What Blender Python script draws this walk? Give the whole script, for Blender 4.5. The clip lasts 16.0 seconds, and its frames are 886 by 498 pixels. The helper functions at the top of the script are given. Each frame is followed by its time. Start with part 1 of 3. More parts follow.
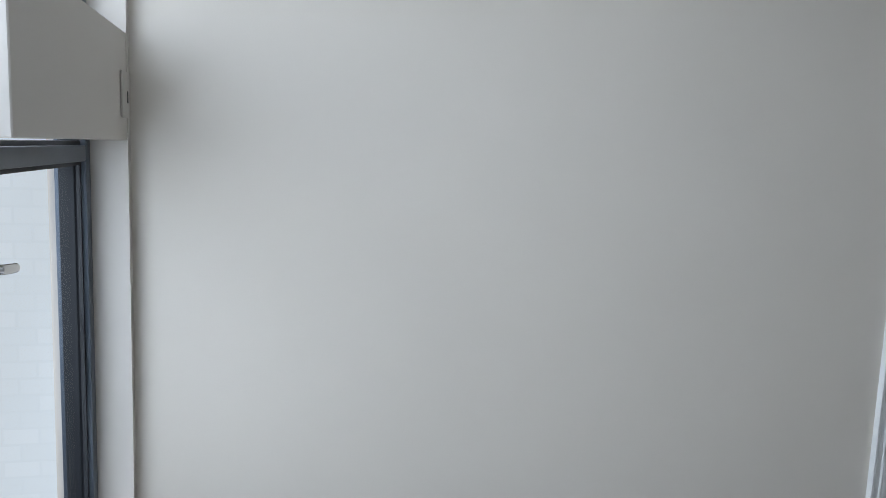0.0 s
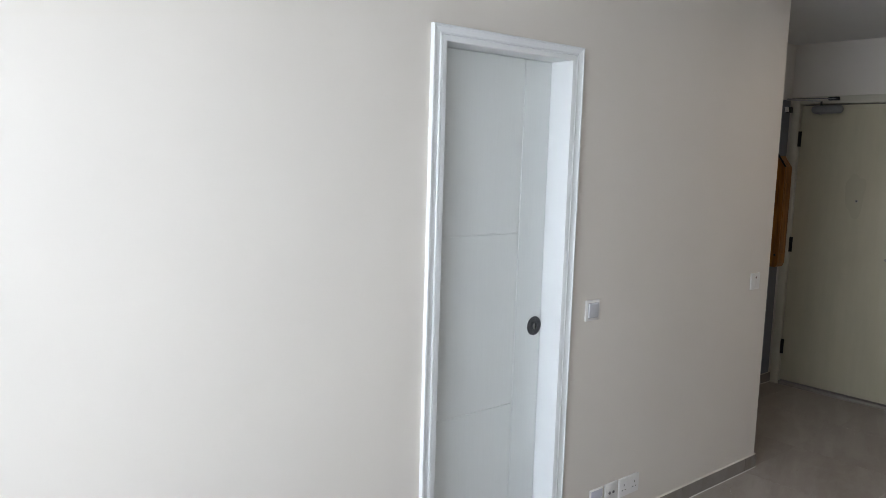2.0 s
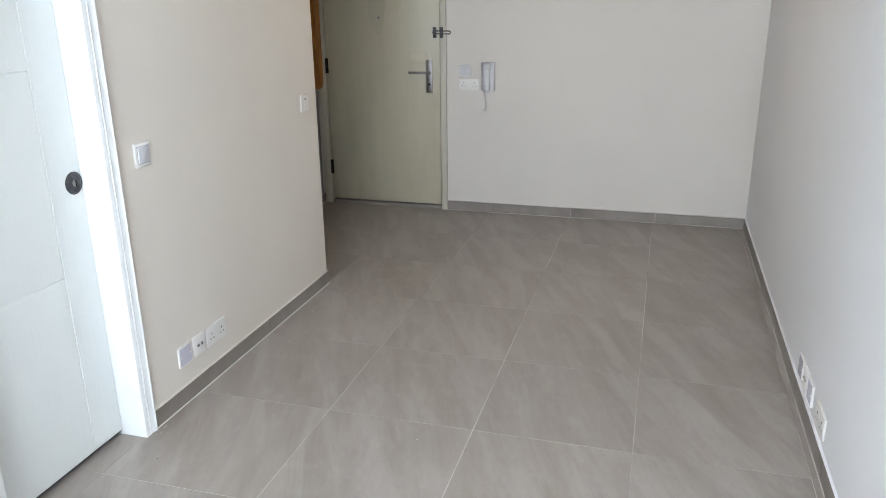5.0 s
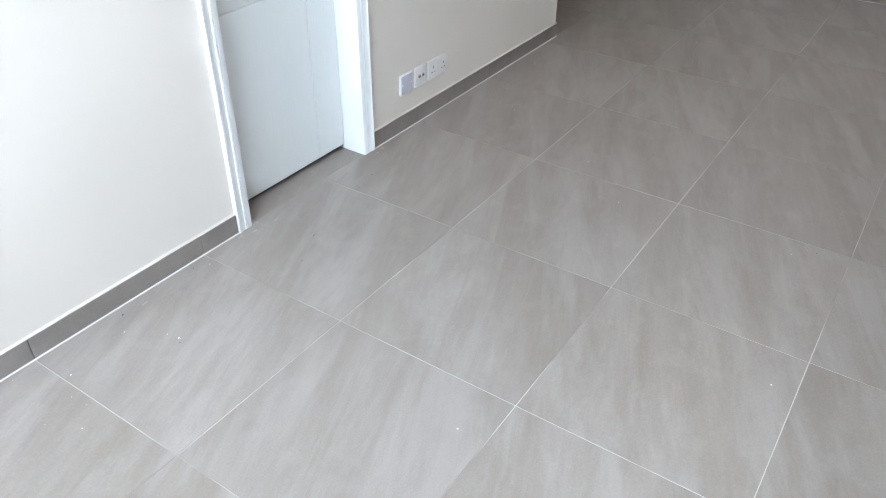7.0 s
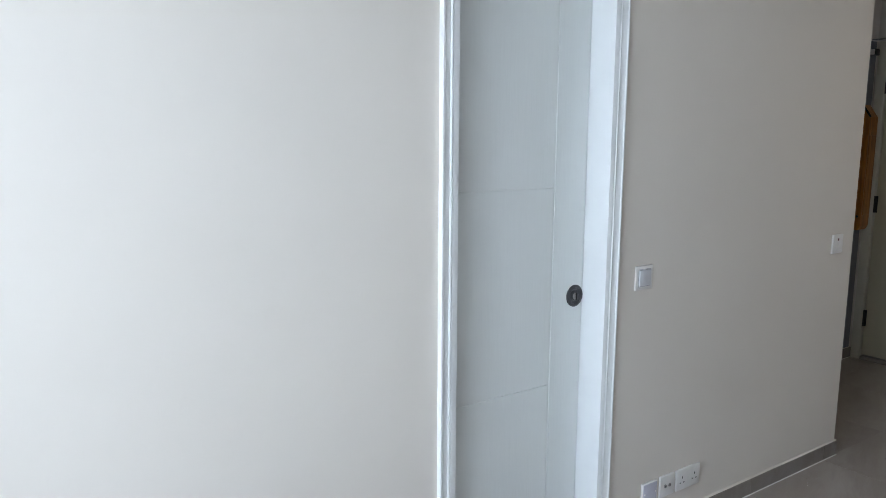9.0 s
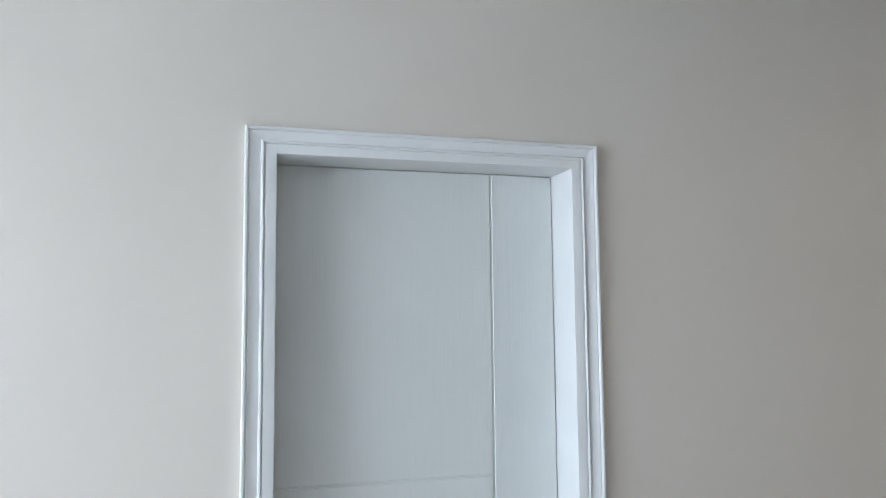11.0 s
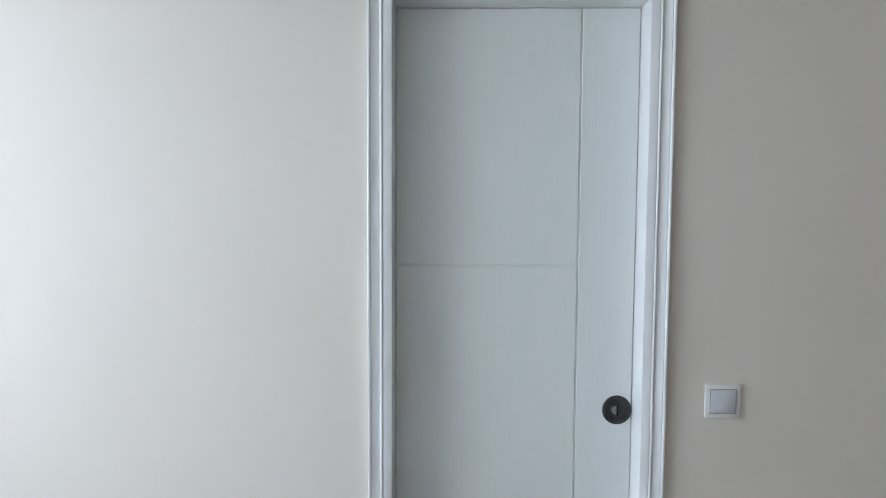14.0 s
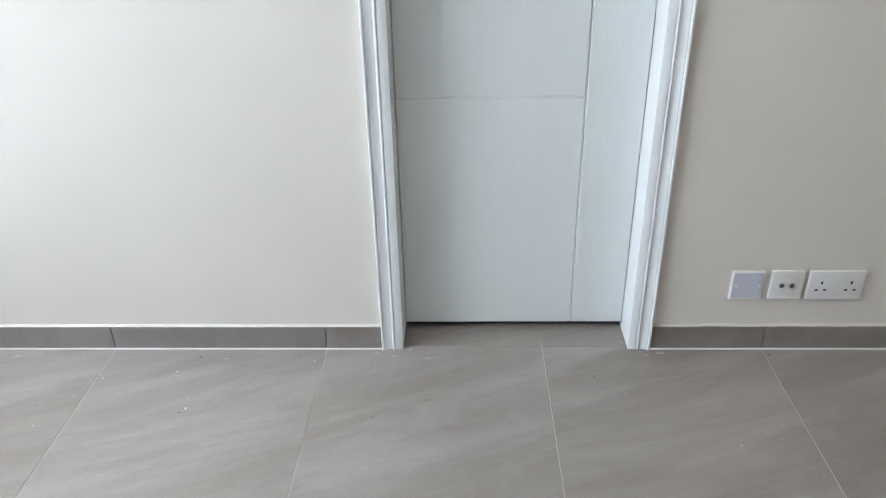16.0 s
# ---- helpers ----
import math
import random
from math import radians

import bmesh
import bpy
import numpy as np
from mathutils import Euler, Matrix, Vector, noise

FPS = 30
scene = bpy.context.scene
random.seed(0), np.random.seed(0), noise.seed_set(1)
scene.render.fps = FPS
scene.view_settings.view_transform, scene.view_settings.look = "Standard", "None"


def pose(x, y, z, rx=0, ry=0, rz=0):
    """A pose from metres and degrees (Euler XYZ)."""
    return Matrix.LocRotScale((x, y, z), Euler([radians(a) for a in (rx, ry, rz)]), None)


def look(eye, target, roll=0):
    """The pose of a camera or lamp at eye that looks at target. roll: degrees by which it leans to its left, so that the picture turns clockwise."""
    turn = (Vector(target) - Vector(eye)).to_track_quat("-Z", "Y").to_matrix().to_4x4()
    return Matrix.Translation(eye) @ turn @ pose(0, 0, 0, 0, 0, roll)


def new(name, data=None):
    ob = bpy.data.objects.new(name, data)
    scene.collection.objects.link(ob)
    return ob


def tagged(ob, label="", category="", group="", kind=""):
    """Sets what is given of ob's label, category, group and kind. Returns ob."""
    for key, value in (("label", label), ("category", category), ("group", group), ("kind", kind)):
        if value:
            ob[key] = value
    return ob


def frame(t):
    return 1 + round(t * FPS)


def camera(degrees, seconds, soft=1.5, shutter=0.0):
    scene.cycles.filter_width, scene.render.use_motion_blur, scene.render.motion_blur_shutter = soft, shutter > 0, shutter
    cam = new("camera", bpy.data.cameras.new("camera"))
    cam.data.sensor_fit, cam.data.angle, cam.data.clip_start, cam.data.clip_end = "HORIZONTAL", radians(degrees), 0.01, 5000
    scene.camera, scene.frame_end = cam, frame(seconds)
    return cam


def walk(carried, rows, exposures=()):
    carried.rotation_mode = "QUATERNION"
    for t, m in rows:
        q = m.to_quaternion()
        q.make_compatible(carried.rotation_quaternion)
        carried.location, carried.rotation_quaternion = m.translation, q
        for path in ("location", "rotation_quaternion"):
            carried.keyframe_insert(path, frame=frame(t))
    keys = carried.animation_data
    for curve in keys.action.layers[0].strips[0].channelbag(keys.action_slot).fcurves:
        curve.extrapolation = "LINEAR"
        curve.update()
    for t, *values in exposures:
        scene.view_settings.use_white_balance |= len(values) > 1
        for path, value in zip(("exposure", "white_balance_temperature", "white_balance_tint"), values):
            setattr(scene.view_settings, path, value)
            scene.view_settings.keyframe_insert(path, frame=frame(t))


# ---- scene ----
cam = camera(60.4, 16.0, soft=0.8)
PATH = [
    (0, (-2.09, -1.725, 1.554), (-1.649, 0.208, 1.293), 2.1),
    (0.2, (-2.098, -1.785, 1.558), (-1.563, 0.126, 1.309), 1.7),
    (0.4, (-2.076, -1.844, 1.565), (-1.478, 0.05, 1.328), 1.9),
    (0.5, (-2.066, -1.891, 1.566), (-1.447, -0.003, 1.338), 2.0),
    (1, (-2.042, -1.933, 1.604), (-1.218, -0.126, 1.371), 1.9),
    (1.5, (-2.02, -1.948, 1.625), (-0.973, -0.26, 1.388), 1.9),
    (2, (-2.013, -1.948, 1.65), (-0.733, -0.431, 1.405), 1.7),
    (2.5, (-1.99, -1.95, 1.642), (-0.497, -0.64, 1.408), 1.8),
    (3, (-1.967, -1.924, 1.646), (-0.29, -0.859, 1.414), 1.9),
    (3.2, (-1.963, -1.916, 1.649), (-0.227, -0.952, 1.418), 1.9),
    (5.3, (-1.846, -1.77, 1.561), (-0.029, -1.31, 0.864), -0.1),
    (5.5, (-1.846, -1.783, 1.572), (-0.071, -1.308, 0.783), -0.2),
    (6, (-1.846, -1.746, 1.509), (-0.169, -1.227, 0.552), 0.0),
    (6.5, (-1.847, -1.743, 1.48), (-0.298, -1.105, 0.388), 0.7),
    (7, (-1.846, -1.781, 1.463), (-0.488, -0.875, 0.307), 0.6),
    (7.5, (-1.845, -1.827, 1.419), (-0.702, -0.556, 0.381), -1.2),
    (8, (-1.839, -1.836, 1.489), (-0.747, -0.38, 0.658), -0.5),
    (8.5, (-1.794, -1.848, 1.512), (-0.674, -0.297, 0.928), -0.0),
    (9, (-1.671, -1.732, 1.558), (-0.521, -0.127, 1.24), 0.4),
    (9.5, (-1.452, -1.5, 1.6), (-0.32, 0.148, 1.551), 0.4),
    (9.7, (-1.327, -1.439, 1.62), (-0.248, 0.245, 1.632), 0.2),
    (11.8, (-0.206, -1.628, 1.713), (-0.05, 0.354, 1.928), 0.5),
    (12, (-0.192, -1.714, 1.711), (-0.128, 0.273, 1.93), 0.8),
    (12.5, (-0.247, -1.822, 1.701), (-0.226, 0.166, 1.916), 0.8),
    (13, (-0.256, -1.844, 1.689), (-0.249, 0.153, 1.8), 0.4),
    (13.5, (-0.2, -1.844, 1.635), (-0.256, 0.155, 1.619), 0.7),
    (14, (-0.215, -1.876, 1.559), (-0.263, 0.118, 1.402), 0.3),
    (14.5, (-0.217, -1.864, 1.501), (-0.256, 0.102, 1.134), 0.0),
    (15, (-0.224, -1.827, 1.412), (-0.244, 0.094, 0.854), -1.0),
    (15.5, (-0.192, -1.809, 1.348), (-0.254, 0.035, 0.576), -0.9),
    (16, (-0.209, -1.739, 1.26), (-0.271, 0.016, 0.303), -1.2),
]
# exposure and white balance along the walk
EXPO = [
    (0, -0.38, 6730, 10.3),
    (0.5, -0.05, 6790, 10.3),
    (1, 0.04, 6810, 10.3),
    (1.5, 0.27, 6930, 11.5),
    (2, 0.61, 7030, 13),
    (2.5, 0.90, 7090, 12.5),
    (3.2, 1.03, 7130, 12),
    (5.3, 1.51, 6900, 10.3),
    (5.5, 1.53, 6880, 10.3),
    (6, 1.54, 6820, 10.3),
    (6.5, 1.51, 6800, 10.3),
    (7, 1.38, 6600, 10.3),
    (7.5, 1.00, 6490, 10.3),
    (8, 0.82, 6530, 10.3),
    (8.5, 0.74, 6550, 10.3),
    (9, 0.61, 6540, 10.3),
    (9.5, 0.61, 6520, 10.3),
    (11.8, 0.70, 6720, 10.3),
    (12.5, 0.66, 6700, 10.3),
    (13, 0.60, 6680, 10.3),
    (14, 0.55, 6680, 10.3),
    (15, 0.64, 6730, 11),
    (16, 1.00, 6850, 10.3),
]
walk(cam, [(t, look(eye, target, roll)) for t, eye, target, roll in PATH], EXPO)

# ---- world, sun and large lights ----
world = bpy.data.worlds.new("world")
scene.world = world
world.use_nodes = True
wn, wl = world.node_tree.nodes, world.node_tree.links
sky = wn.new("ShaderNodeTexSky")
sky.sky_type = "NISHITA"
sky.sun_disc = False
sky.sun_elevation = radians(48)
sky.sun_rotation = radians(180)
wl.new(sky.outputs[0], wn["Background"].inputs[0])
wn["Background"].inputs[1].default_value = 0.12

sun = new("sun", bpy.data.lights.new("sun", "SUN"))
sun.data.energy, sun.data.angle, sun.data.color = 3.6, radians(0.8), (1.0, 0.96, 0.9)
sun.matrix_world = look((0, -8, 9), (0, 0, 0))

# daylight standing in the window opening
win_light = new("window_daylight", bpy.data.lights.new("window_daylight", "AREA"))
win_light.data.shape, win_light.data.size, win_light.data.size_y = "RECTANGLE", 2.05, 1.55
win_light.data.spread = radians(174)
win_light.data.energy, win_light.data.color = 35.0, (0.800, 0.918, 1.085)
win_light.matrix_world = look((-2.64, -1.09, 1.56), (-0.70, -1.05, 0.92))

LAMP_STRENGTH = 6.6

# ---- plan, in metres ----
X_WIN, X_FAR, Y_SOUTH, Y_NICHE = -2.38, 3.60, -2.395, 0.775
X_CORNER, H = 1.905, 2.52
DOOR_L, DOOR_R, DOOR_T, DOOR_Y = -0.386, 0.235, 2.017, 0.093
SKIRT_H, SKIRT_T = 0.072, 0.010


# ---- materials ----
def mat(name, color, rough=0.5, metal=0.0):
    m = bpy.data.materials.new(name)
    m.use_nodes = True
    b = m.node_tree.nodes["Principled BSDF"]
    b.inputs["Base Color"].default_value = (*color, 1)
    b.inputs["Roughness"].default_value = rough
    b.inputs["Metallic"].default_value = metal
    return m


def node(m, kind, **values):
    n = m.node_tree.nodes.new(kind)
    for key, value in values.items():
        n.inputs[key.replace("_", " ")].default_value = value
    return n


def wire(m, a, b):
    m.node_tree.links.new(a, b)


def bsdf(m):
    return m.node_tree.nodes["Principled BSDF"]


def coords(m, scale=(1, 1, 1), rot=(0, 0, 0), shuffle=False):
    tc = node(m, "ShaderNodeTexCoord")
    mp = node(m, "ShaderNodeMapping")
    mp.inputs["Scale"].default_value = scale
    if any(rot):
        turn = node(m, "ShaderNodeMapping")
        turn.inputs["Rotation"].default_value = rot
        wire(m, tc.outputs["Object"], turn.inputs["Vector"])
        wire(m, turn.outputs[0], mp.inputs["Vector"])
    else:
        wire(m, tc.outputs["Object"], mp.inputs["Vector"])
    if shuffle:
        info = node(m, "ShaderNodeObjectInfo")
        mul = node(m, "ShaderNodeVectorMath")
        mul.operation = "SCALE"
        mul.inputs[0].default_value = (37.0, 53.0, 11.0)
        wire(m, info.outputs["Random"], mul.inputs["Scale"])
        wire(m, mul.outputs[0], mp.inputs["Location"])
    return mp.outputs[0]


def ramp(m, fac, stops):
    r = node(m, "ShaderNodeValToRGB")
    while len(r.color_ramp.elements) < len(stops):
        r.color_ramp.elements.new(0.5)
    for e, (p, c) in zip(r.color_ramp.elements, stops):
        e.position, e.color = p, (*c, 1)
    wire(m, fac, r.inputs[0])
    return r.outputs[0]


def noise_tex(m, vec, scale, detail=4.0, rough=0.5, warp=0.0):
    n = node(m, "ShaderNodeTexNoise", Scale=scale, Detail=detail, Roughness=rough, Distortion=warp)
    wire(m, vec, n.inputs["Vector"])
    return n.outputs["Fac"]


def bump(m, height, strength, distance, normal=None):
    b = node(m, "ShaderNodeBump", Strength=strength, Distance=distance)
    wire(m, height, b.inputs["Height"])
    if normal:
        wire(m, normal, b.inputs["Normal"])
    wire(m, b.outputs[0], bsdf(m).inputs["Normal"])
    return b.outputs[0]


def mixed(m, fac, a, b, how="MIX"):
    n = node(m, "ShaderNodeMix")
    n.data_type, n.blend_type = "RGBA", how
    for value, sock in ((fac, n.inputs[0]), (a, n.inputs[6]), (b, n.inputs[7])):
        if isinstance(value, (int, float)):
            sock.default_value = value
        elif isinstance(value, tuple):
            sock.default_value = (*value, 1)
        else:
            wire(m, value, sock)
    return n.outputs[2]


def scaled(c, k):
    return tuple(v * k for v in c)


def paint(name, color, rough=0.55, stipple=0.12):
    """Rolled emulsion: fine stipple, slow waves of the trowel, faint change of tone."""
    m = mat(name, color, rough)
    v = coords(m)
    slow = noise_tex(m, v, 1.3, 3)
    wire(m, ramp(m, slow, [(0.3, scaled(color, 0.965)), (0.7, scaled(color, 1.02))]), bsdf(m).inputs["Base Color"])
    wavy = bump(m, noise_tex(m, v, 5.0, 2), 0.10, 0.01)
    bump(m, noise_tex(m, v, 420.0, 2), stipple, 0.0008, wavy)
    return m


def plastic(name, color, rough=0.32):
    m = mat(name, color, rough)
    v = coords(m)
    wire(m, ramp(m, noise_tex(m, v, 60, 3), [(0.3, scaled(color, 0.95)), (0.7, color)]), bsdf(m).inputs["Base Color"])
    return m


def metal(name, color, rough=0.3):
    m = mat(name, color, rough, 1.0)
    v = coords(m, (1, 1, 12))
    wire(m, ramp(m, noise_tex(m, v, 90, 3), [(0.3, (rough * 0.7,) * 3), (0.7, (rough * 1.4,) * 3)]), bsdf(m).inputs["Roughness"])
    return m


WALL = (0.662, 0.613, 0.544)
m_wall = paint("wall_paint", WALL)
m_white_wall = paint("white_wall_paint", (0.61, 0.572, 0.522))
m_south = paint("bright_wall_paint", (0.70, 0.70, 0.70))
m_ceiling = paint("ceiling_paint", (0.58, 0.575, 0.565), 0.7)
m_caulk = paint("caulk", (0.80, 0.78, 0.75), 0.6, 0.4)
m_plate = plastic("plate_plastic", (0.72, 0.70, 0.665))
m_film = plastic("film_plastic", (0.55, 0.545, 0.61), 0.25)
m_rocker = plastic("rocker_plastic", (0.56, 0.565, 0.58), 0.28)
m_shade = plastic("groove_shade_grey", (0.33, 0.33, 0.35), 0.4)
m_dark = plastic("dark_plastic", (0.02, 0.02, 0.022), 0.45)
m_red = plastic("red_lens", (0.10, 0.02, 0.02), 0.3)
m_steel = metal("brushed_steel", (0.33, 0.32, 0.31), 0.36)
m_chrome = metal("chrome", (0.75, 0.75, 0.76), 0.12)
m_gun = metal("gunmetal", (0.10, 0.10, 0.105), 0.33)
m_black_metal = metal("blackened_metal", (0.035, 0.034, 0.033), 0.5)
m_phone = plastic("phone_plastic", (0.52, 0.52, 0.53), 0.4)
m_closer = plastic("grey_lacquer", (0.17, 0.172, 0.175), 0.38)


def white_door():
    """White foil with an embossed upright grain."""
    base = (0.705, 0.728, 0.703)
    m = mat("white_door_foil", base, 0.42)
    v = coords(m, (1, 1, 0.035))
    fine = noise_tex(m, v, 210, 5, 0.6)
    wide = noise_tex(m, v, 28, 3, 0.55)
    both = mixed(m, 0.35, ramp(m, fine, [(0.35, (0, 0, 0)), (0.62, (1, 1, 1))]), ramp(m, wide, [(0.4, (0, 0, 0)), (0.6, (1, 1, 1))]))
    wire(m, mixed(m, fine, scaled(base, 0.94), base), bsdf(m).inputs["Base Color"])
    bump(m, both, 0.26, 0.0008)
    return m


def white_trim():
    base = (0.745, 0.757, 0.745)
    m = mat("white_trim_foil", base, 0.35)
    v = coords(m)
    wire(m, ramp(m, noise_tex(m, v, 9, 4), [(0.3, scaled(base, 0.96)), (0.7, base)]), bsdf(m).inputs["Base Color"])
    return m


def floor_stone(name, shuffle=True, tint=1.0):
    """Matt porcelain: warm grey with slanting clouds and thin pale streaks."""
    m = mat(name, (0.3, 0.28, 0.26), 0.42)
    v = coords(m, (1, 1, 1), (0, 0, 0), shuffle)
    slant = coords(m, (0.52, 2.7, 1), (0, 0, radians(-20)), shuffle)
    vein = coords(m, (0.60, 3.0, 1), (0, 0, radians(-24)), shuffle)
    cloud = noise_tex(m, slant, 2.1, 9, 0.68, 0.35)
    body = ramp(m, cloud, [(0.30, (0.232, 0.197, 0.167)), (0.46, (0.280, 0.244, 0.213)), (0.58, (0.318, 0.282, 0.251)), (0.72, (0.385, 0.350, 0.320))])
    pale = ramp(m, noise_tex(m, vein, 1.8, 8, 0.64, 0.5), [(0.50, (0, 0, 0)), (0.58, (0.26, 0.26, 0.26)), (0.70, (0.48, 0.48, 0.48))])
    body = mixed(m, pale, body, (0.412, 0.380, 0.352))
    edge = noise_tex(m, slant, 3.4, 8, 0.70, 0.9)
    body = mixed(m, ramp(m, edge, [(0.32, (0.30, 0.30, 0.30)), (0.46, (0, 0, 0))]), body, (0.218, 0.183, 0.154))
    mottle = noise_tex(m, v, 9.0, 5, 0.6)
    body = mixed(m, ramp(m, mottle, [(0.52, (0, 0, 0)), (0.68, (0.22, 0.22, 0.22))]), body, (0.390, 0.358, 0.330))
    grain = noise_tex(m, v, 190, 2)
    body = mixed(m, 0.10, body, ramp(m, grain, [(0.3, (0.16, 0.15, 0.14)), (0.7, (0.42, 0.40, 0.38))]))
    info = node(m, "ShaderNodeObjectInfo")
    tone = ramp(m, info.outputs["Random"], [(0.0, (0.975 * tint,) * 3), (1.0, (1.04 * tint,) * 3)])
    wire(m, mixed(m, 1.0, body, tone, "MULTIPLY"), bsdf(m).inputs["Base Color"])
    wire(m, ramp(m, cloud, [(0.3, (0.34,) * 3), (0.75, (0.50,) * 3)]), bsdf(m).inputs["Roughness"])
    bump(m, noise_tex(m, v, 55, 3), 0.06, 0.001)
    return m


def grout_mat():
    m = mat("grout", (0.52, 0.50, 0.47), 0.9)
    v = coords(m)
    wire(m, ramp(m, noise_tex(m, v, 1.9, 5), [(0.40, (0.30, 0.265, 0.235)), (0.53, (0.54, 0.51, 0.475))]), bsdf(m).inputs["Base Color"])
    bump(m, noise_tex(m, v, 300, 2), 0.4, 0.001)
    return m


def entry_paint():
    """Old cream enamel on a metal door, with rubbed and cleaned patches."""
    base = (0.445, 0.41, 0.305)
    m = mat("cream_enamel", base, 0.38)
    v = coords(m)
    run = coords(m, (3.0, 3.0, 0.45))
    tone = ramp(m, noise_tex(m, run, 3.0, 5, 0.6), [(0.3, scaled(base, 0.93)), (0.7, scaled(base, 1.04))])
    dirt = ramp(m, noise_tex(m, v, 2.1, 4), [(0.55, (0, 0, 0)), (0.72, (0.35, 0.35, 0.35))])
    wire(m, mixed(m, dirt, tone, (0.34, 0.32, 0.245)), bsdf(m).inputs["Base Color"])
    bump(m, noise_tex(m, v, 260, 2), 0.08, 0.0008)
    return m


def orange_wood():
    m = mat("varnished_wood", (0.42, 0.20, 0.05), 0.35)
    v = coords(m, (7, 7, 0.6))
    wire(m, ramp(m, noise_tex(m, v, 6, 5, 0.6), [(0.25, (0.10, 0.030, 0.005)), (0.5, (0.30, 0.110, 0.014)), (0.75, (0.44, 0.185, 0.026))]), bsdf(m).inputs["Base Color"])
    bump(m, noise_tex(m, v, 40, 3), 0.1, 0.001)
    return m


def doorway_brown():
    m = mat("doorway_shade_brown", (0.022, 0.015, 0.011), 0.5)
    v = coords(m, (6, 6, 0.5))
    wire(m, ramp(m, noise_tex(m, v, 7, 5, 0.6), [(0.3, (0.014, 0.010, 0.008)), (0.7, (0.034, 0.023, 0.016))]), bsdf(m).inputs["Base Color"])
    return m


def glass_mat():
    m = mat("window_glass", (0.92, 0.96, 1.0), 0.02)
    bsdf(m).inputs["Transmission Weight"].default_value = 1.0
    bsdf(m).inputs["IOR"].default_value = 1.02
    return m


def facade_tiles():
    m = mat("facade_tile", (0.73, 0.80, 0.87), 0.5)
    v = coords(m)
    n = node(m, "ShaderNodeTexBrick", Scale=1.0)
    n.inputs["Brick Width"].default_value, n.inputs["Row Height"].default_value = 0.10, 0.05
    n.inputs["Mortar Size"].default_value = 0.004
    for key, c in (("Color1", (0.73, 0.80, 0.87)), ("Color2", (0.70, 0.775, 0.845)), ("Mortar", (0.69, 0.765, 0.835))):
        n.inputs[key].default_value = (*c, 1)
    wire(m, coords(m, (1, 1, 1), (radians(90), 0, 0)), n.inputs["Vector"])
    wire(m, n.outputs["Color"], bsdf(m).inputs["Base Color"])
    bump(m, noise_tex(m, v, 8, 3), 0.1, 0.01)
    return m


m_door, m_trim = white_door(), white_trim()
# m_skirt: the floor stone again, darkened for the shade on upright faces
m_tile, m_skirt, m_grout = floor_stone("floor_stone"), floor_stone("floor_stone_shaded", tint=0.74), grout_mat()
m_entry, m_wood, m_glass, m_facade = entry_paint(), orange_wood(), glass_mat(), facade_tiles()
m_alu = mat("dark_aluminium", (0.075, 0.095, 0.12), 0.4, 0.3)
bump(m_alu, noise_tex(m_alu, coords(m_alu), 200, 2), 0.08, 0.0006)
wire(m_alu, ramp(m_alu, noise_tex(m_alu, coords(m_alu), 12, 3), [(0.3, (0.065, 0.082, 0.105)), (0.7, (0.09, 0.11, 0.14))]), bsdf(m_alu).inputs["Base Color"])
m_joint = paint("joint_grout", (0.66, 0.64, 0.61), 0.85, 0.4)
m_gasket_gap = plastic("gasket_and_gap_black", (0.012, 0.014, 0.018), 0.6)
m_cable = plastic("cable", (0.55, 0.55, 0.54), 0.5)
m_frame = paint("cream_frame_enamel", (0.49, 0.465, 0.385), 0.4)
m_patch = paint("rubbed_enamel", (0.40, 0.368, 0.276), 0.3)
m_rub = paint("cleaned_enamel", (0.475, 0.44, 0.335), 0.36)
m_doorway_shade = doorway_brown()
m_smear = paint("dried_plaster", (0.42, 0.392, 0.36), 0.85, 0.4)
m_blue_grey = paint("dark_blue_grey", (0.15, 0.16, 0.18), 0.45)
m_ground = paint("far_ground", (0.10, 0.11, 0.10), 0.9)
m_lamp = bpy.data.materials.new("lamp_diffuser")
m_lamp.use_nodes = True
bsdf(m_lamp).inputs["Base Color"].default_value = (0.85, 0.85, 0.84, 1)
bsdf(m_lamp).inputs["Emission Color"].default_value = (1.0, 0.80, 0.57, 1)
bsdf(m_lamp).inputs["Emission Strength"].default_value = LAMP_STRENGTH


# ---- mesh helpers ----
def add_box(bm, x0, x1, y0, y1, z0, z1, bevel=0.0, segments=2):
    made = bmesh.ops.create_cube(bm, size=1.0)["verts"]
    for v in made:
        v.co = Vector(((x0 + x1) / 2 + v.co.x * (x1 - x0), (y0 + y1) / 2 + v.co.y * (y1 - y0), (z0 + z1) / 2 + v.co.z * (z1 - z0)))
    if bevel:
        edges = list({e for v in made for e in v.link_edges})
        bmesh.ops.bevel(bm, geom=edges, offset=bevel, segments=segments, profile=0.5, affect="EDGES")
    return bm


def box(x0, x1, y0, y1, z0, z1, bevel=0.0, segments=2):
    return add_box(bmesh.new(), x0, x1, y0, y1, z0, z1, bevel, segments)


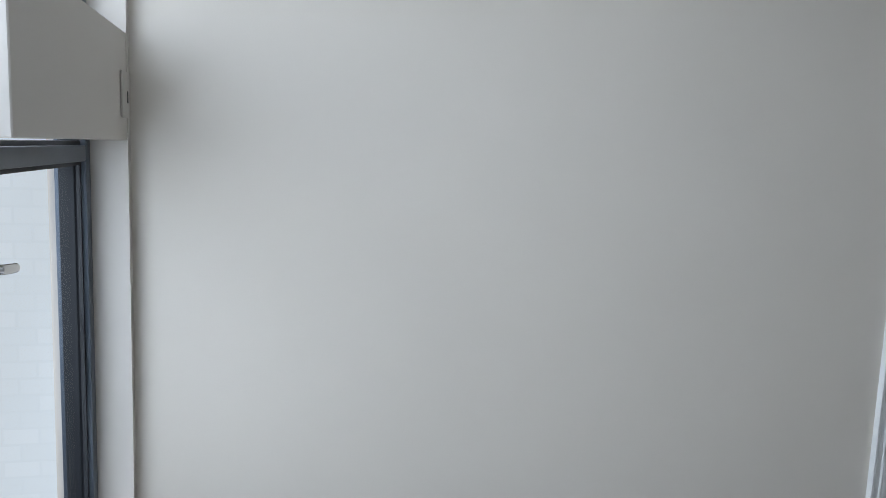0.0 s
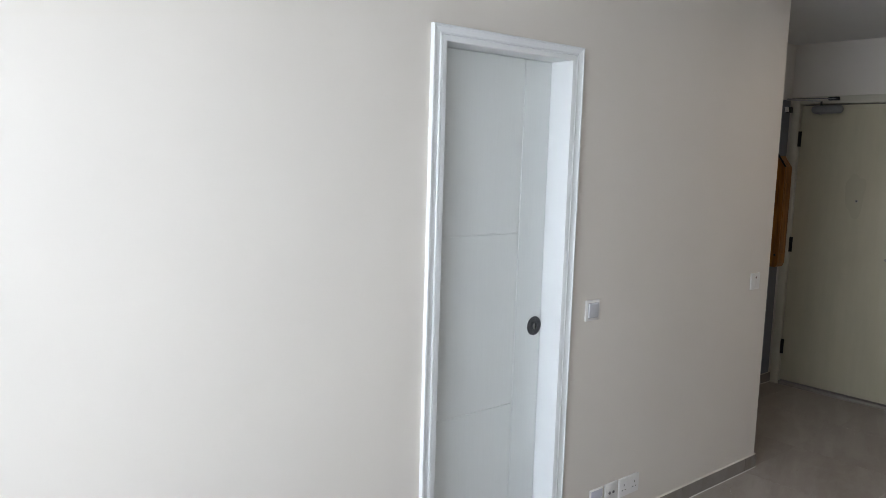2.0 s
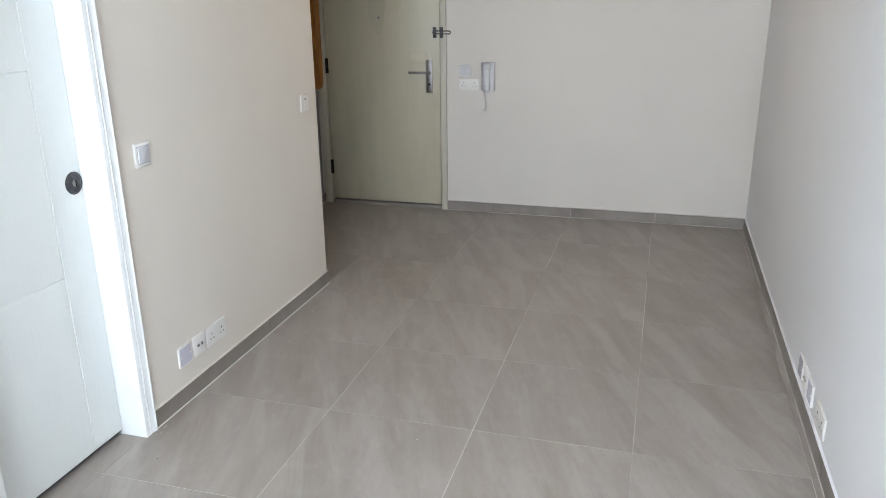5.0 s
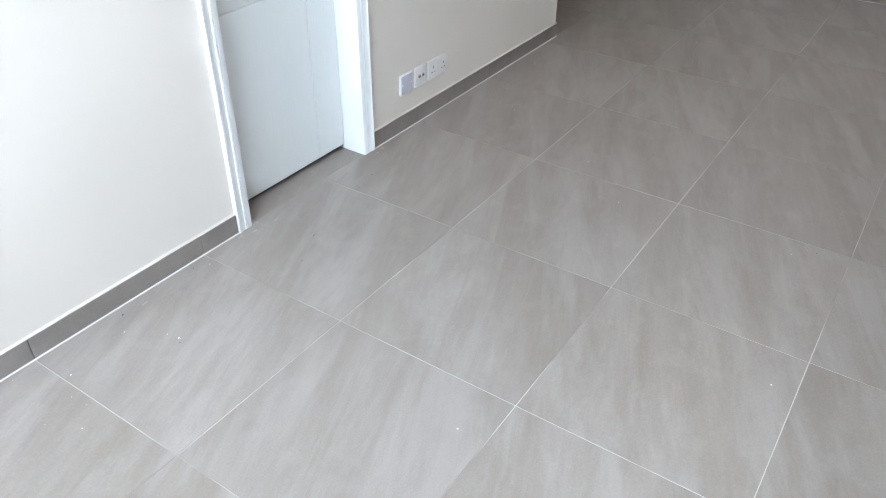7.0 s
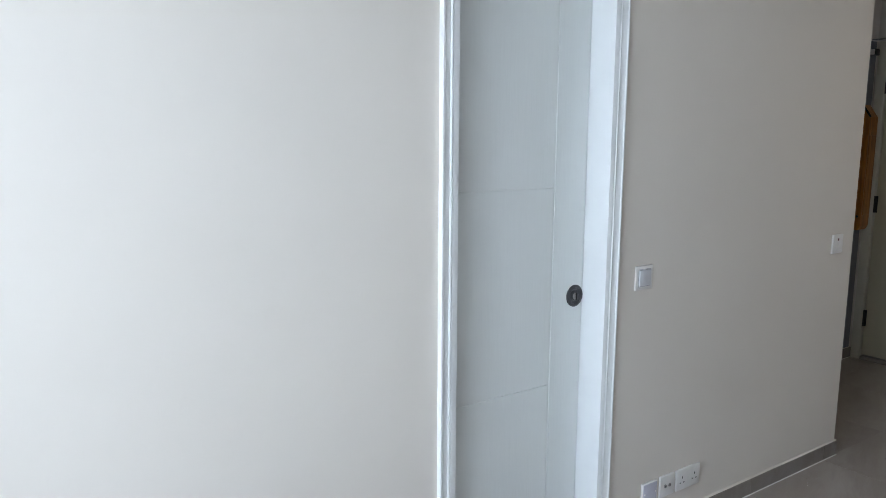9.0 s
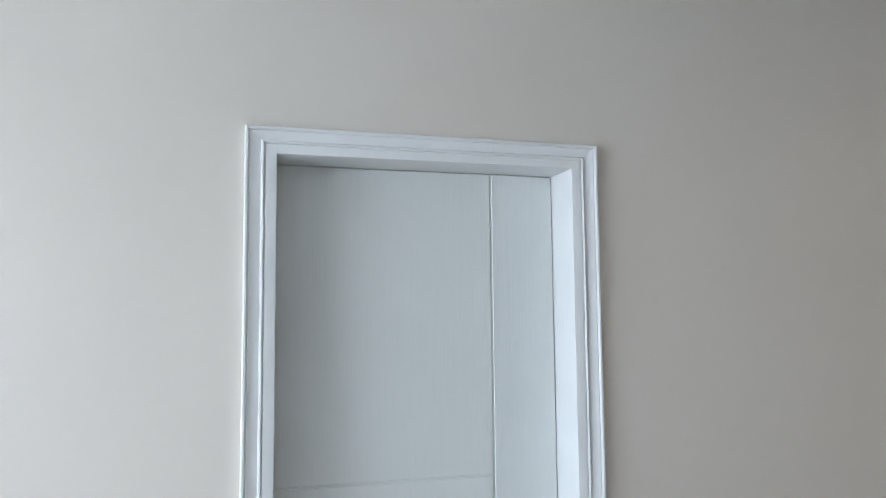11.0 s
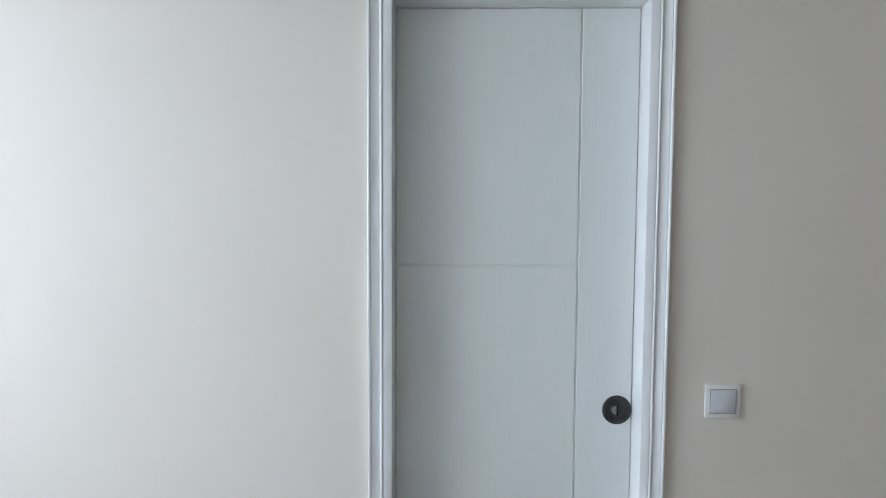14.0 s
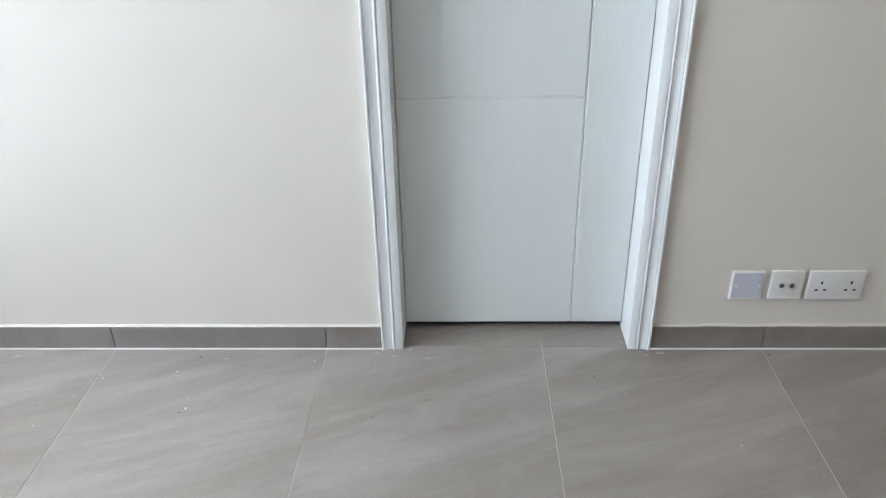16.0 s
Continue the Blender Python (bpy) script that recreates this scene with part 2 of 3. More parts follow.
def add_lathe(bm, rings, turn, steps=32):
    """A turned solid about its own z, from (radius, z) rings; turn places it. Ends with radius 0 close."""
    loops = []
    for r, z in rings:
        if r < 1e-6:
            loops.append([bm.verts.new(turn @ Vector((0, 0, z)))])
        else:
            loops.append([bm.verts.new(turn @ Vector((r * math.cos(a), r * math.sin(a), z))) for a in (2 * math.pi * i / steps for i in range(steps))])
    for a, b in zip(loops, loops[1:]):
        for i in range(steps):
            j = (i + 1) % steps
            f = [a[i % len(a)], a[j % len(a)], b[j % len(b)], b[i % len(b)]]
            f = list(dict.fromkeys(f))
            if len(f) > 2:
                bm.faces.new(f)
    bmesh.ops.recalc_face_normals(bm, faces=bm.faces)
    return bm


def lathe(rings, turn, steps=32):
    return add_lathe(bmesh.new(), rings, turn, steps)


OUT = pose(0, 0, 0, 90)       # local z turned to look out of a plate, towards -y


def tube(points, radius, steps=10):
    """A round bar or cable along points."""
    bm = bmesh.new()
    pts = [Vector(p) for p in points]
    loops = []
    for i, p in enumerate(pts):
        way = (pts[min(i + 1, len(pts) - 1)] - pts[max(i - 1, 0)]).normalized()
        side = way.cross(Vector((0, 0, 1)) if abs(way.z) < 0.9 else Vector((1, 0, 0))).normalized()
        up = side.cross(way)
        loops.append([bm.verts.new(p + radius * (side * math.cos(a) + up * math.sin(a))) for a in (2 * math.pi * k / steps for k in range(steps))])
    for a, b in zip(loops, loops[1:]):
        for k in range(steps):
            bm.faces.new((a[k], a[(k + 1) % steps], b[(k + 1) % steps], b[k]))
    bm.faces.new(loops[0])
    bm.faces.new(loops[-1])
    bmesh.ops.recalc_face_normals(bm, faces=bm.faces)
    return bm


def capsule(x0, x1, y, z, ry, rz, steps=20):
    """A bar along x with an oval section and rounded ends."""
    bm = bmesh.new()
    n = 6
    rings = [(x0 + rz * (1 - math.cos(a)), math.sin(a)) for a in (math.pi / 2 * i / n for i in range(n + 1))]
    rings += [(x1 - (x - x0), k) for x, k in reversed(rings)]
    loops = [[bm.verts.new((x, y + ry * max(k, 0.02) * math.cos(a), z + rz * max(k, 0.02) * math.sin(a))) for a in (2 * math.pi * i / steps for i in range(steps))] for x, k in rings]
    for a, b in zip(loops, loops[1:]):
        for i in range(steps):
            bm.faces.new((a[i], a[(i + 1) % steps], b[(i + 1) % steps], b[i]))
    bm.faces.new(loops[0]), bm.faces.new(loops[-1])
    bmesh.ops.recalc_face_normals(bm, faces=bm.faces)
    return bm


def bar(a, b, wide, thick):
    """A flat steel bar lying level from a to b."""
    a, b = Vector(a), Vector(b)
    way = (b - a).normalized()
    side = way.cross(Vector((0, 0, 1))).normalized() * wide / 2
    up = Vector((0, 0, thick / 2))
    bm = bmesh.new()
    ends = [[bm.verts.new(p + side * i + up * j) for i, j in ((-1, -1), (1, -1), (1, 1), (-1, 1))] for p in (a, b)]
    for i in range(4):
        bm.faces.new((ends[0][i], ends[0][(i + 1) % 4], ends[1][(i + 1) % 4], ends[1][i]))
    bm.faces.new(ends[0]), bm.faces.new(ends[1])
    bmesh.ops.recalc_face_normals(bm, faces=bm.faces)
    bmesh.ops.bevel(bm, geom=bm.edges[:], offset=0.001, segments=1, affect="EDGES")
    return bm


def mesh_of(name, bm, material, smooth=False):
    me = bpy.data.meshes.new(name)
    bm.normal_update()
    bm.to_mesh(me)
    bm.free()
    me.materials.append(material)
    if smooth:
        for p in me.polygons:
            p.use_smooth = True
        me.set_sharp_from_angle(angle=radians(35))
    return me


def part(name, bm, material, parent, label="", smooth=True):
    ob = new(name, mesh_of(name, bm, material, smooth))
    ob.parent = parent
    if label:
        tagged(ob, label)
    return ob


def thing(name, label, category, m=None, group="", kind=""):
    ob = new(name)
    ob.empty_display_size = 0.05
    if m is not None:
        ob.matrix_basis = m
    return tagged(ob, label, category, group, kind)


def solid(name, bm, material, label, category="", kind="structure", smooth=False):
    return tagged(new(name, mesh_of(name, bm, material, smooth)), label, category, "", kind)


def grid_wall(us, vs, holes, w0, w1, place):
    """A slab between w0 and w1 over the cells of us x vs, but for the holes (cell indices); place(u, v, w) gives the point."""
    bm = bmesh.new()
    keep = {}

    def vert(u, v, w):
        key = (round(u, 5), round(v, 5), round(w, 5))
        if key not in keep:
            keep[key] = bm.verts.new(place(u, v, w))
        return keep[key]

    full = {(i, j) for i in range(len(us) - 1) for j in range(len(vs) - 1)} - set(holes)
    for i, j in full:
        a, b, c, d = us[i], us[i + 1], vs[j], vs[j + 1]
        for w in (w0, w1):
            bm.faces.new([vert(a, c, w), vert(b, c, w), vert(b, d, w), vert(a, d, w)])
        for di, dj, p, q in ((-1, 0, (a, c), (a, d)), (1, 0, (b, c), (b, d)), (0, -1, (a, c), (b, c)), (0, 1, (a, d), (b, d))):
            if (i + di, j + dj) not in full:
                bm.faces.new([vert(*p, w0), vert(*q, w0), vert(*q, w1), vert(*p, w1)])
    bmesh.ops.recalc_face_normals(bm, faces=bm.faces)
    return bm


def along_x(u, v, w):
    return (u, w, v)


def along_y(u, v, w):
    return (w, u, v)


# ---- large structure ----
solid("wall_partition", grid_wall([X_WIN, DOOR_L - 0.012, DOOR_R + 0.012, X_CORNER], [0, DOOR_T + 0.012, H], [(1, 0)], 0.0, 0.135, along_x),
      m_wall, "smooth cream painted partition wall with a doorway", "wall")
solid("wall_south", grid_wall([X_WIN, X_FAR], [0, H], [], Y_SOUTH - 0.15, Y_SOUTH, along_x), m_south, "plain white painted side wall", "wall")
solid("wall_entry", grid_wall([Y_SOUTH, -0.252, 0.762, Y_NICHE], [0, 2.146, H], [(1, 0)], X_FAR, X_FAR + 0.16, along_y),
      m_white_wall, "off-white painted end wall around the entrance door", "wall")
solid("wall_niche", grid_wall([X_CORNER - 0.1, 2.55, 3.455, X_FAR], [0, 2.1, H], [(1, 0)], Y_NICHE, Y_NICHE + 0.12, along_x),
      m_white_wall, "off-white painted niche wall with a dark doorway", "wall")
solid("wall_return", grid_wall([0.135, Y_NICHE], [0, H], [], X_CORNER - 0.1, X_CORNER, along_y), m_wall, "cream painted return of the partition", "wall")
solid("wall_window", grid_wall([Y_SOUTH, -2.15, -0.03, 0.135], [0, 0.72, 2.34, H], [(1, 1)], X_WIN - 0.138, X_WIN, along_y),
      m_white_wall, "off-white painted window wall with a wide opening", "wall")
# plain rooms that close the place behind both doorways
solid("wall_back_room", grid_wall([X_WIN - 0.2, X_FAR + 0.16], [0, H], [], 2.3, 2.42, along_x), m_white_wall, "plain off-white wall of the back rooms", "wall")
solid("wall_back_west", grid_wall([0.135, 2.3], [0, H], [], X_WIN - 0.2, X_WIN, along_y), m_white_wall, "plain off-white outer wall of the back room", "wall")
solid("wall_back_east", grid_wall([Y_NICHE + 0.12, 2.3], [0, H], [], X_FAR, X_FAR + 0.16, along_y), m_white_wall, "plain off-white outer wall of the kitchen", "wall")
solid("wall_between", grid_wall([Y_NICHE + 0.12, 2.3], [0, H], [], X_CORNER - 0.1, X_CORNER, along_y), m_white_wall, "plain off-white wall between the back rooms", "wall")
# unseen walls added to keep outside light from the entrance door's gaps
solid("wall_entry_blocker", grid_wall([-0.8, 1.4], [0, H], [], X_FAR + 0.9, X_FAR + 1.0, along_y), m_white_wall, "unseen plain wall blocking light behind the entrance door", "wall")
for y in (-0.8, 1.3):
    solid("wall_entry_blocker_end", grid_wall([X_FAR + 0.16, X_FAR + 0.9], [0, H], [], y, y + 0.1, along_x), m_white_wall, "unseen plain end wall blocking light behind the entrance door", "wall")
solid("ceiling", box(X_WIN - 0.2, X_FAR + 1.0, Y_SOUTH - 0.15, 2.42, H, H + 0.16), m_ceiling, "white painted concrete ceiling", "ceiling")
floor = solid("floor", box(X_WIN - 0.2, X_FAR + 1.0, Y_SOUTH - 0.15, 2.42, -0.16, -0.0009), m_grout, "grey stone-look porcelain tiles with pale grout", "floor")
solid("ground", box(-400, 400, -400, 400, -32.2, -32.0), m_ground, "distant dull green ground far below", "ground")

# thin bead of filler where the partition meets the ceiling
solid("trim_ceiling", box(X_WIN, X_CORNER + 0.004, -0.006, -0.0, H - 0.010, H - 0.001, 0.002), m_caulk, "thin white bead between wall and ceiling", "trim")


# ---- interior door with its casing ----
def casing_profile():
    """(distance from the opening, height off the wall): flat band, quirk, bead, shallow cove, raised outer lip."""
    return [(0.0, 0.0), (0.0, 0.0112), (0.0012, 0.0120), (0.0205, 0.0120), (0.0212, 0.0098), (0.0220, 0.0098), (0.0230, 0.0128), (0.0252, 0.0142), (0.0276, 0.0136),
            (0.0292, 0.0112), (0.0300, 0.0100), (0.0340, 0.0104), (0.0400, 0.0114), (0.0460, 0.0130), (0.0500, 0.0146), (0.0512, 0.0132), (0.0522, 0.0150), (0.0545, 0.0172), (0.0580, 0.0174), (0.0597, 0.0160), (0.0602, 0.0)]


def casing_leg(side):
    """One mitred length of casing: 'left', 'right' or 'top'."""
    bm = bmesh.new()
    ends = []
    for d, h in casing_profile():
        if side == "left":
            pair = ((DOOR_L - d, -h, 0.0), (DOOR_L - d, -h, DOOR_T + d * 0.87))
        elif side == "right":
            pair = ((DOOR_R + d, -h, 0.0), (DOOR_R + d, -h, DOOR_T + d * 0.87))
        else:
            pair = ((DOOR_L - d, -h, DOOR_T + d * 0.87), (DOOR_R + d, -h, DOOR_T + d * 0.87))
        ends.append([bm.verts.new(p) for p in pair])
    for a, b in zip(ends, ends[1:]):
        bm.faces.new((a[0], b[0], b[1], a[1]))
    bm.faces.new([e[0] for e in ends])
    bm.faces.new([e[1] for e in ends])
    bmesh.ops.recalc_face_normals(bm, faces=bm.faces)
    return bm


door = thing("door_1", "closed white wood-grain interior door with moulded white casing", "door", kind="structure")
for side in ("left", "right", "top"):
    part("casing", casing_leg(side), m_trim, door, "moulded white casing")
part("jamb", box(DOOR_L - 0.012, DOOR_L, 0.0, 0.135, 0, DOOR_T), m_trim, door, "white door jamb")
part("jamb", box(DOOR_R, DOOR_R + 0.012, 0.0, 0.135, 0, DOOR_T), m_trim, door, "white door jamb")
part("head", box(DOOR_L - 0.012, DOOR_R + 0.012, 0.0, 0.135, DOOR_T, DOOR_T + 0.012), m_trim, door, "white door head")

GROOVE = 0.0042
V_X, H1, H2 = 0.087, 1.362, 0.687
leaf = part("door_leaf", box(DOOR_L + 0.0012, DOOR_R - 0.0017, DOOR_Y + 0.003, DOOR_Y + 0.034, 0.021, DOOR_T - 0.0012), m_door, door, "white leaf with upright grain")
for z0, z1 in ((0.021, H2 - GROOVE / 2), (H2 + GROOVE / 2, H1 - GROOVE / 2), (H1 + GROOVE / 2, DOOR_T - 0.0012)):
    part("panel", box(DOOR_L + 0.0012, V_X - GROOVE / 2, DOOR_Y, DOOR_Y + 0.006, z0, z1, 0.0014, 1), m_door, leaf, smooth=False)
# black strip added for the shade in the gap below the leaf
part("gap_shade", box(DOOR_L + 0.004, DOOR_R - 0.004, DOOR_Y + 0.004, DOOR_Y + 0.030, 0.0150, 0.0208), m_gasket_gap, leaf, "black strip standing for the shade under the leaf", smooth=False)
part("stile", box(V_X + GROOVE / 2, DOOR_R - 0.0017, DOOR_Y, DOOR_Y + 0.006, 0.021, DOOR_T - 0.0012, 0.0014, 1), m_door, leaf, smooth=False)


def flush_pull(parent, x, y, z):
    at = Matrix.Translation((x, y, z)) @ OUT
    pull = part("flush_pull", lathe([(0.0385, 0.0), (0.0385, 0.0022), (0.0370, 0.0034), (0.0290, 0.0036), (0.0278, 0.0016), (0.0270, 0.0016), (0.0265, 0.0030), (0.0235, 0.0028), (0.0225, 0.0010), (0.0, 0.0010)], at, 40),
                m_gun, parent, "round gunmetal flush pull")
    part("rose", lathe([(0.0165, 0.001), (0.0165, 0.0050), (0.0150, 0.0062), (0.0, 0.0062)], at, 28), m_gun, pull)
    part("thumb_turn", add_box(bmesh.new(), x - 0.0022, x + 0.0022, y - 0.013, y - 0.005, z - 0.0125, z + 0.0125, 0.0012), m_black_metal, pull)
    bm = bmesh.new()
    add_lathe(bm, [(0.0128, 0.0062), (0.0128, 0.0085), (0.0115, 0.0095), (0.0, 0.0095)], at, 24)
    bmesh.ops.bisect_plane(bm, geom=bm.verts[:] + bm.edges[:] + bm.faces[:], plane_co=(x - 0.002, y, z), plane_no=(1, 0, 0), clear_outer=True)
    part("half_disc", bm, m_steel, pull, "worn steel half disc")


flush_pull(door, 0.1955, DOOR_Y, 0.984)


# ---- window ----
def window():
    w = thing("window_1", "dark grey aluminium casement window with clear glass", "window", kind="structure")
    x0, x1 = X_WIN - 0.135, X_WIN - 0.073
    y0, y1, z0, z1 = -2.15, -0.03, 0.72, 2.34
    zt = 1.535
    for a, b in ((y0, y0 + 0.05), (y1 - 0.038, y1)):
        part("window_frame", box(x0, x1, a, b, z0, z1, 0.003), m_alu, w)
    for a, b in ((z0, z0 + 0.05), (zt - 0.032, zt), (z1 - 0.05, z1)):
        part("window_frame", box(x0, x1, y0 + 0.05, y1 - 0.038, a, b, 0.003), m_alu, w)
    for y in (-0.655, -1.40):
        for a, b in ((z0 + 0.05, zt - 0.032), (zt, z1 - 0.05)):
            part("mullion", box(x0, x1, y - 0.025, y + 0.025, a, b, 0.003), m_alu, w)
    cols = ((y0 + 0.05, -1.425), (-1.375, -0.680), (-0.630, y1 - 0.038))
    for a, b in cols:
        for c, d in ((z0 + 0.05, zt - 0.032), (zt, z1 - 0.05)):
            s = part("sash", grid_wall([a, a + 0.008, b - 0.008, b], [c, c + 0.008, d - 0.008, d], [(1, 1)], x0 + 0.01, x0 + 0.052, along_y), m_gasket_gap, w, "black gasket round the pane", smooth=False)
            p = part("pane", box(x0 + 0.038, x0 + 0.044, a + 0.008, b - 0.008, c + 0.008, d - 0.008), m_glass, s, smooth=False)
            p.visible_shadow = False
    part("window_sill", box(X_WIN - 0.137, X_WIN + 0.02, y0 + 0.002, y1 - 0.002, 0.724, 0.742, 0.004), m_caulk, w, "white painted sill")
    hx = x1
    hd = part("handle", box(hx, hx + 0.012, -0.667, -0.643, 1.34, 1.40, 0.004), m_chrome, w, "chrome casement handle")
    part("lever", tube([(hx + 0.010, -0.655, 1.378), (hx + 0.024, -0.653, 1.378), (hx + 0.028, -0.640, 1.377), (hx + 0.028, -0.617, 1.375)], 0.007, 12), m_chrome, hd)


window()
panel = solid("wall_panel", box(X_WIN - 0.07, X_WIN - 0.001, -0.752, -0.031, 1.548, 1.765, 0.002, 1), m_white_wall, "off-white painted infill panel across the window reveal", "wall panel")


def cover_plate():
    t = thing("junction_cover", "small white cover plate with a dark hole", "cover plate", pose(X_WIN, -0.068, 1.592, 0, 0, 90))
    part("plate", box(-0.033, 0.033, -0.0045, 0.0, 0.0, 0.092, 0.0015), m_white_wall, t)
    part("hole", box(0.010, 0.020, -0.0056, -0.0040, 0.030, 0.054, 0.0006), m_dark, t, "dark screw hole")


cover_plate()
facade = solid("facade", grid_wall([-9.0, X_WIN - 0.139], [-32.0, 12.0], [], 0.62, 0.85, along_x), m_facade, "pale tiled wall of the building outside the window", "facade")


# ---- wall fittings ----
def plate_base(t, w, h, material=m_plate):
    """A moulded faceplate, its foot on z = 0, its back on y = 0."""
    bm = bmesh.new()
    add_box(bm, -w / 2, w / 2, -0.0095, 0.0, 0.0, h, 0.0032, 3)
    return part("faceplate", bm, material, t)


def screw(t, x, z, y=-0.0095):
    s = part("screw", lathe([(0.0034, 0.0), (0.0034, 0.0008), (0.0, 0.0012)], Matrix.Translation((x, y, z)) @ OUT, 12), m_plate, t)
    return s


def light_switch(m):
    t = thing("light_switch", "white square rocker light switch on the cream wall", "light switch", m)
    plate_base(t, 0.088, 0.086)
    # grey ring paints the shade in the groove round the rocker
    part("rocker_groove", grid_wall([-0.0325, -0.0305, 0.0305, 0.0325], [0.0115, 0.0135, 0.0725, 0.0745], [(1, 1)], -0.0099, -0.008, along_x), m_shade, t, smooth=False)
    r = part("rocker", box(-0.0298, 0.0298, -0.0150, -0.0060, 0.0142, 0.0718, 0.0022), m_rocker, t, "pale grey rocker")
    return t


def neon_switch(m):
    t = thing("switch_with_indicator", "white switch with a small dark indicator lens", "light switch", m)
    plate_base(t, 0.086, 0.086)
    part("rocker", box(-0.009, 0.009, -0.0118, -0.0090, 0.020, 0.044, 0.0014), m_plate, t)
    part("indicator", box(-0.005, 0.005, -0.0112, -0.0090, 0.058, 0.068, 0.001), m_red, t, "dark red indicator lens")
    return t


def blank_plate(m, material=m_film, label="blank white cover plate under pale violet film"):
    t = thing("blank_plate", label, "cover plate", m, "plates and outlets on the walls")
    plate_base(t, 0.086, 0.086)
    part("film", box(-0.038, 0.038, -0.0105, -0.0092, 0.005, 0.081, 0.0004, 1), material, t, "pale protective film")
    for x in (-0.030, 0.030):
        screw(t, x, 0.043, -0.0104)
    return t


def tv_socket(m):
    t = thing("tv_socket", "white aerial outlet with two round metal sockets", "tv socket", m, "plates and outlets on the walls")
    plate_base(t, 0.086, 0.086)
    for x in (-0.013, 0.013):
        at = Matrix.Translation((x, -0.0092, 0.043)) @ OUT
        c = part("connector", lathe([(0.0072, 0.0), (0.0072, 0.0030), (0.0060, 0.0040), (0.0048, 0.0040), (0.0045, 0.0008), (0.0, 0.0008)], at, 20), m_steel, t, "round metal connector")
        part("bore", lathe([(0.0044, 0.001), (0.0, 0.0014)], at, 14), m_dark, c)
    return t


def double_socket(m, material=m_plate, label="white double power socket with three-pin outlets"):
    t = thing("double_socket", label, "power socket", m, "plates and outlets on the walls")
    plate_base(t, 0.146, 0.086, material)
    for cx in (-0.038, 0.038):
        part("earth_slot", box(cx - 0.0022, cx + 0.0022, -0.0103, -0.0080, 0.047, 0.056), m_dark, t, "dark pin slot", smooth=False)
        for dx in (-0.011, 0.011):
            part("pin_slot", box(cx + dx - 0.0038, cx + dx + 0.0038, -0.0103, -0.0080, 0.028, 0.0320), m_dark, t, "dark pin slot", smooth=False)
    for x in (-0.060, 0.060):
        screw(t, x, 0.043)
    return t


light_switch(pose(0.436, 0, 0.995))
neon_switch(pose(1.756, 0, 1.004))
blank_plate(pose(0.528, 0, 0.160))
tv_socket(pose(0.630, 0, 0.161))
double_socket(pose(0.758, 0, 0.160))
# on the side wall
double_socket(pose(0.735, Y_SOUTH, 0.108, 0, 0, 180))
blank_plate(pose(0.938, Y_SOUTH, 0.108, 0, 0, 180))
tv_socket(pose(1.043, Y_SOUTH, 0.108, 0, 0, 180))
blank_plate(pose(1.150, Y_SOUTH, 0.108, 0, 0, 180))
# on the end wall beside the entrance
double_socket(pose(X_FAR, -0.420, 0.910, 0, 0, -90), label="white double power socket under a blank plate")
blank_plate(pose(X_FAR, -0.388, 1.006, 0, 0, -90), m_rocker, "blank white cover plate above a double socket")


def door_phone(m):
    """Wall handset: a base, a handset with two swellings and a hanging cord."""
    t = thing("door_phone", "pale grey wall intercom handset with a hanging cord", "intercom", m)
    base = part("base", box(-0.048, 0.048, -0.026, 0.0, 0.0, 0.205, 0.008, 3), m_phone, t)
    part("button", lathe([(0.006, 0), (0.006, 0.002), (0, 0.003)], Matrix.Translation((0.028, -0.026, 0.15)) @ OUT, 14), m_rocker, base)
    hs = part("handset", box(-0.034, 0.020, -0.060, -0.038, 0.008, 0.197, 0.010, 3), m_phone, t, "curved pale handset")
    for z in (0.030, 0.172):
        part("ear_cup", lathe([(0.030, 0.0), (0.031, 0.014), (0.027, 0.030), (0.016, 0.038), (0.0, 0.039)], Matrix.Translation((-0.007, -0.026, z)) @ OUT, 20), m_phone, hs)
    pts = []
    for i in range(61):
        f = i / 60
        a = f * 2 * math.pi * 13
        pts.append((-0.030 + 0.022 * math.sin(math.pi * f) - 0.014 * f + 0.0045 * math.cos(a), -0.014 + 0.0045 * math.sin(a), 0.004 - 0.145 * math.sin(math.pi * min(1.0, f * 0.62)) + 0.0))
    part("cord", tube(pts, 0.0024, 6), m_cable, t, "coiled grey cord")
    return t


door_phone(pose(X_FAR, -0.562, 0.906, 0, 0, -90))


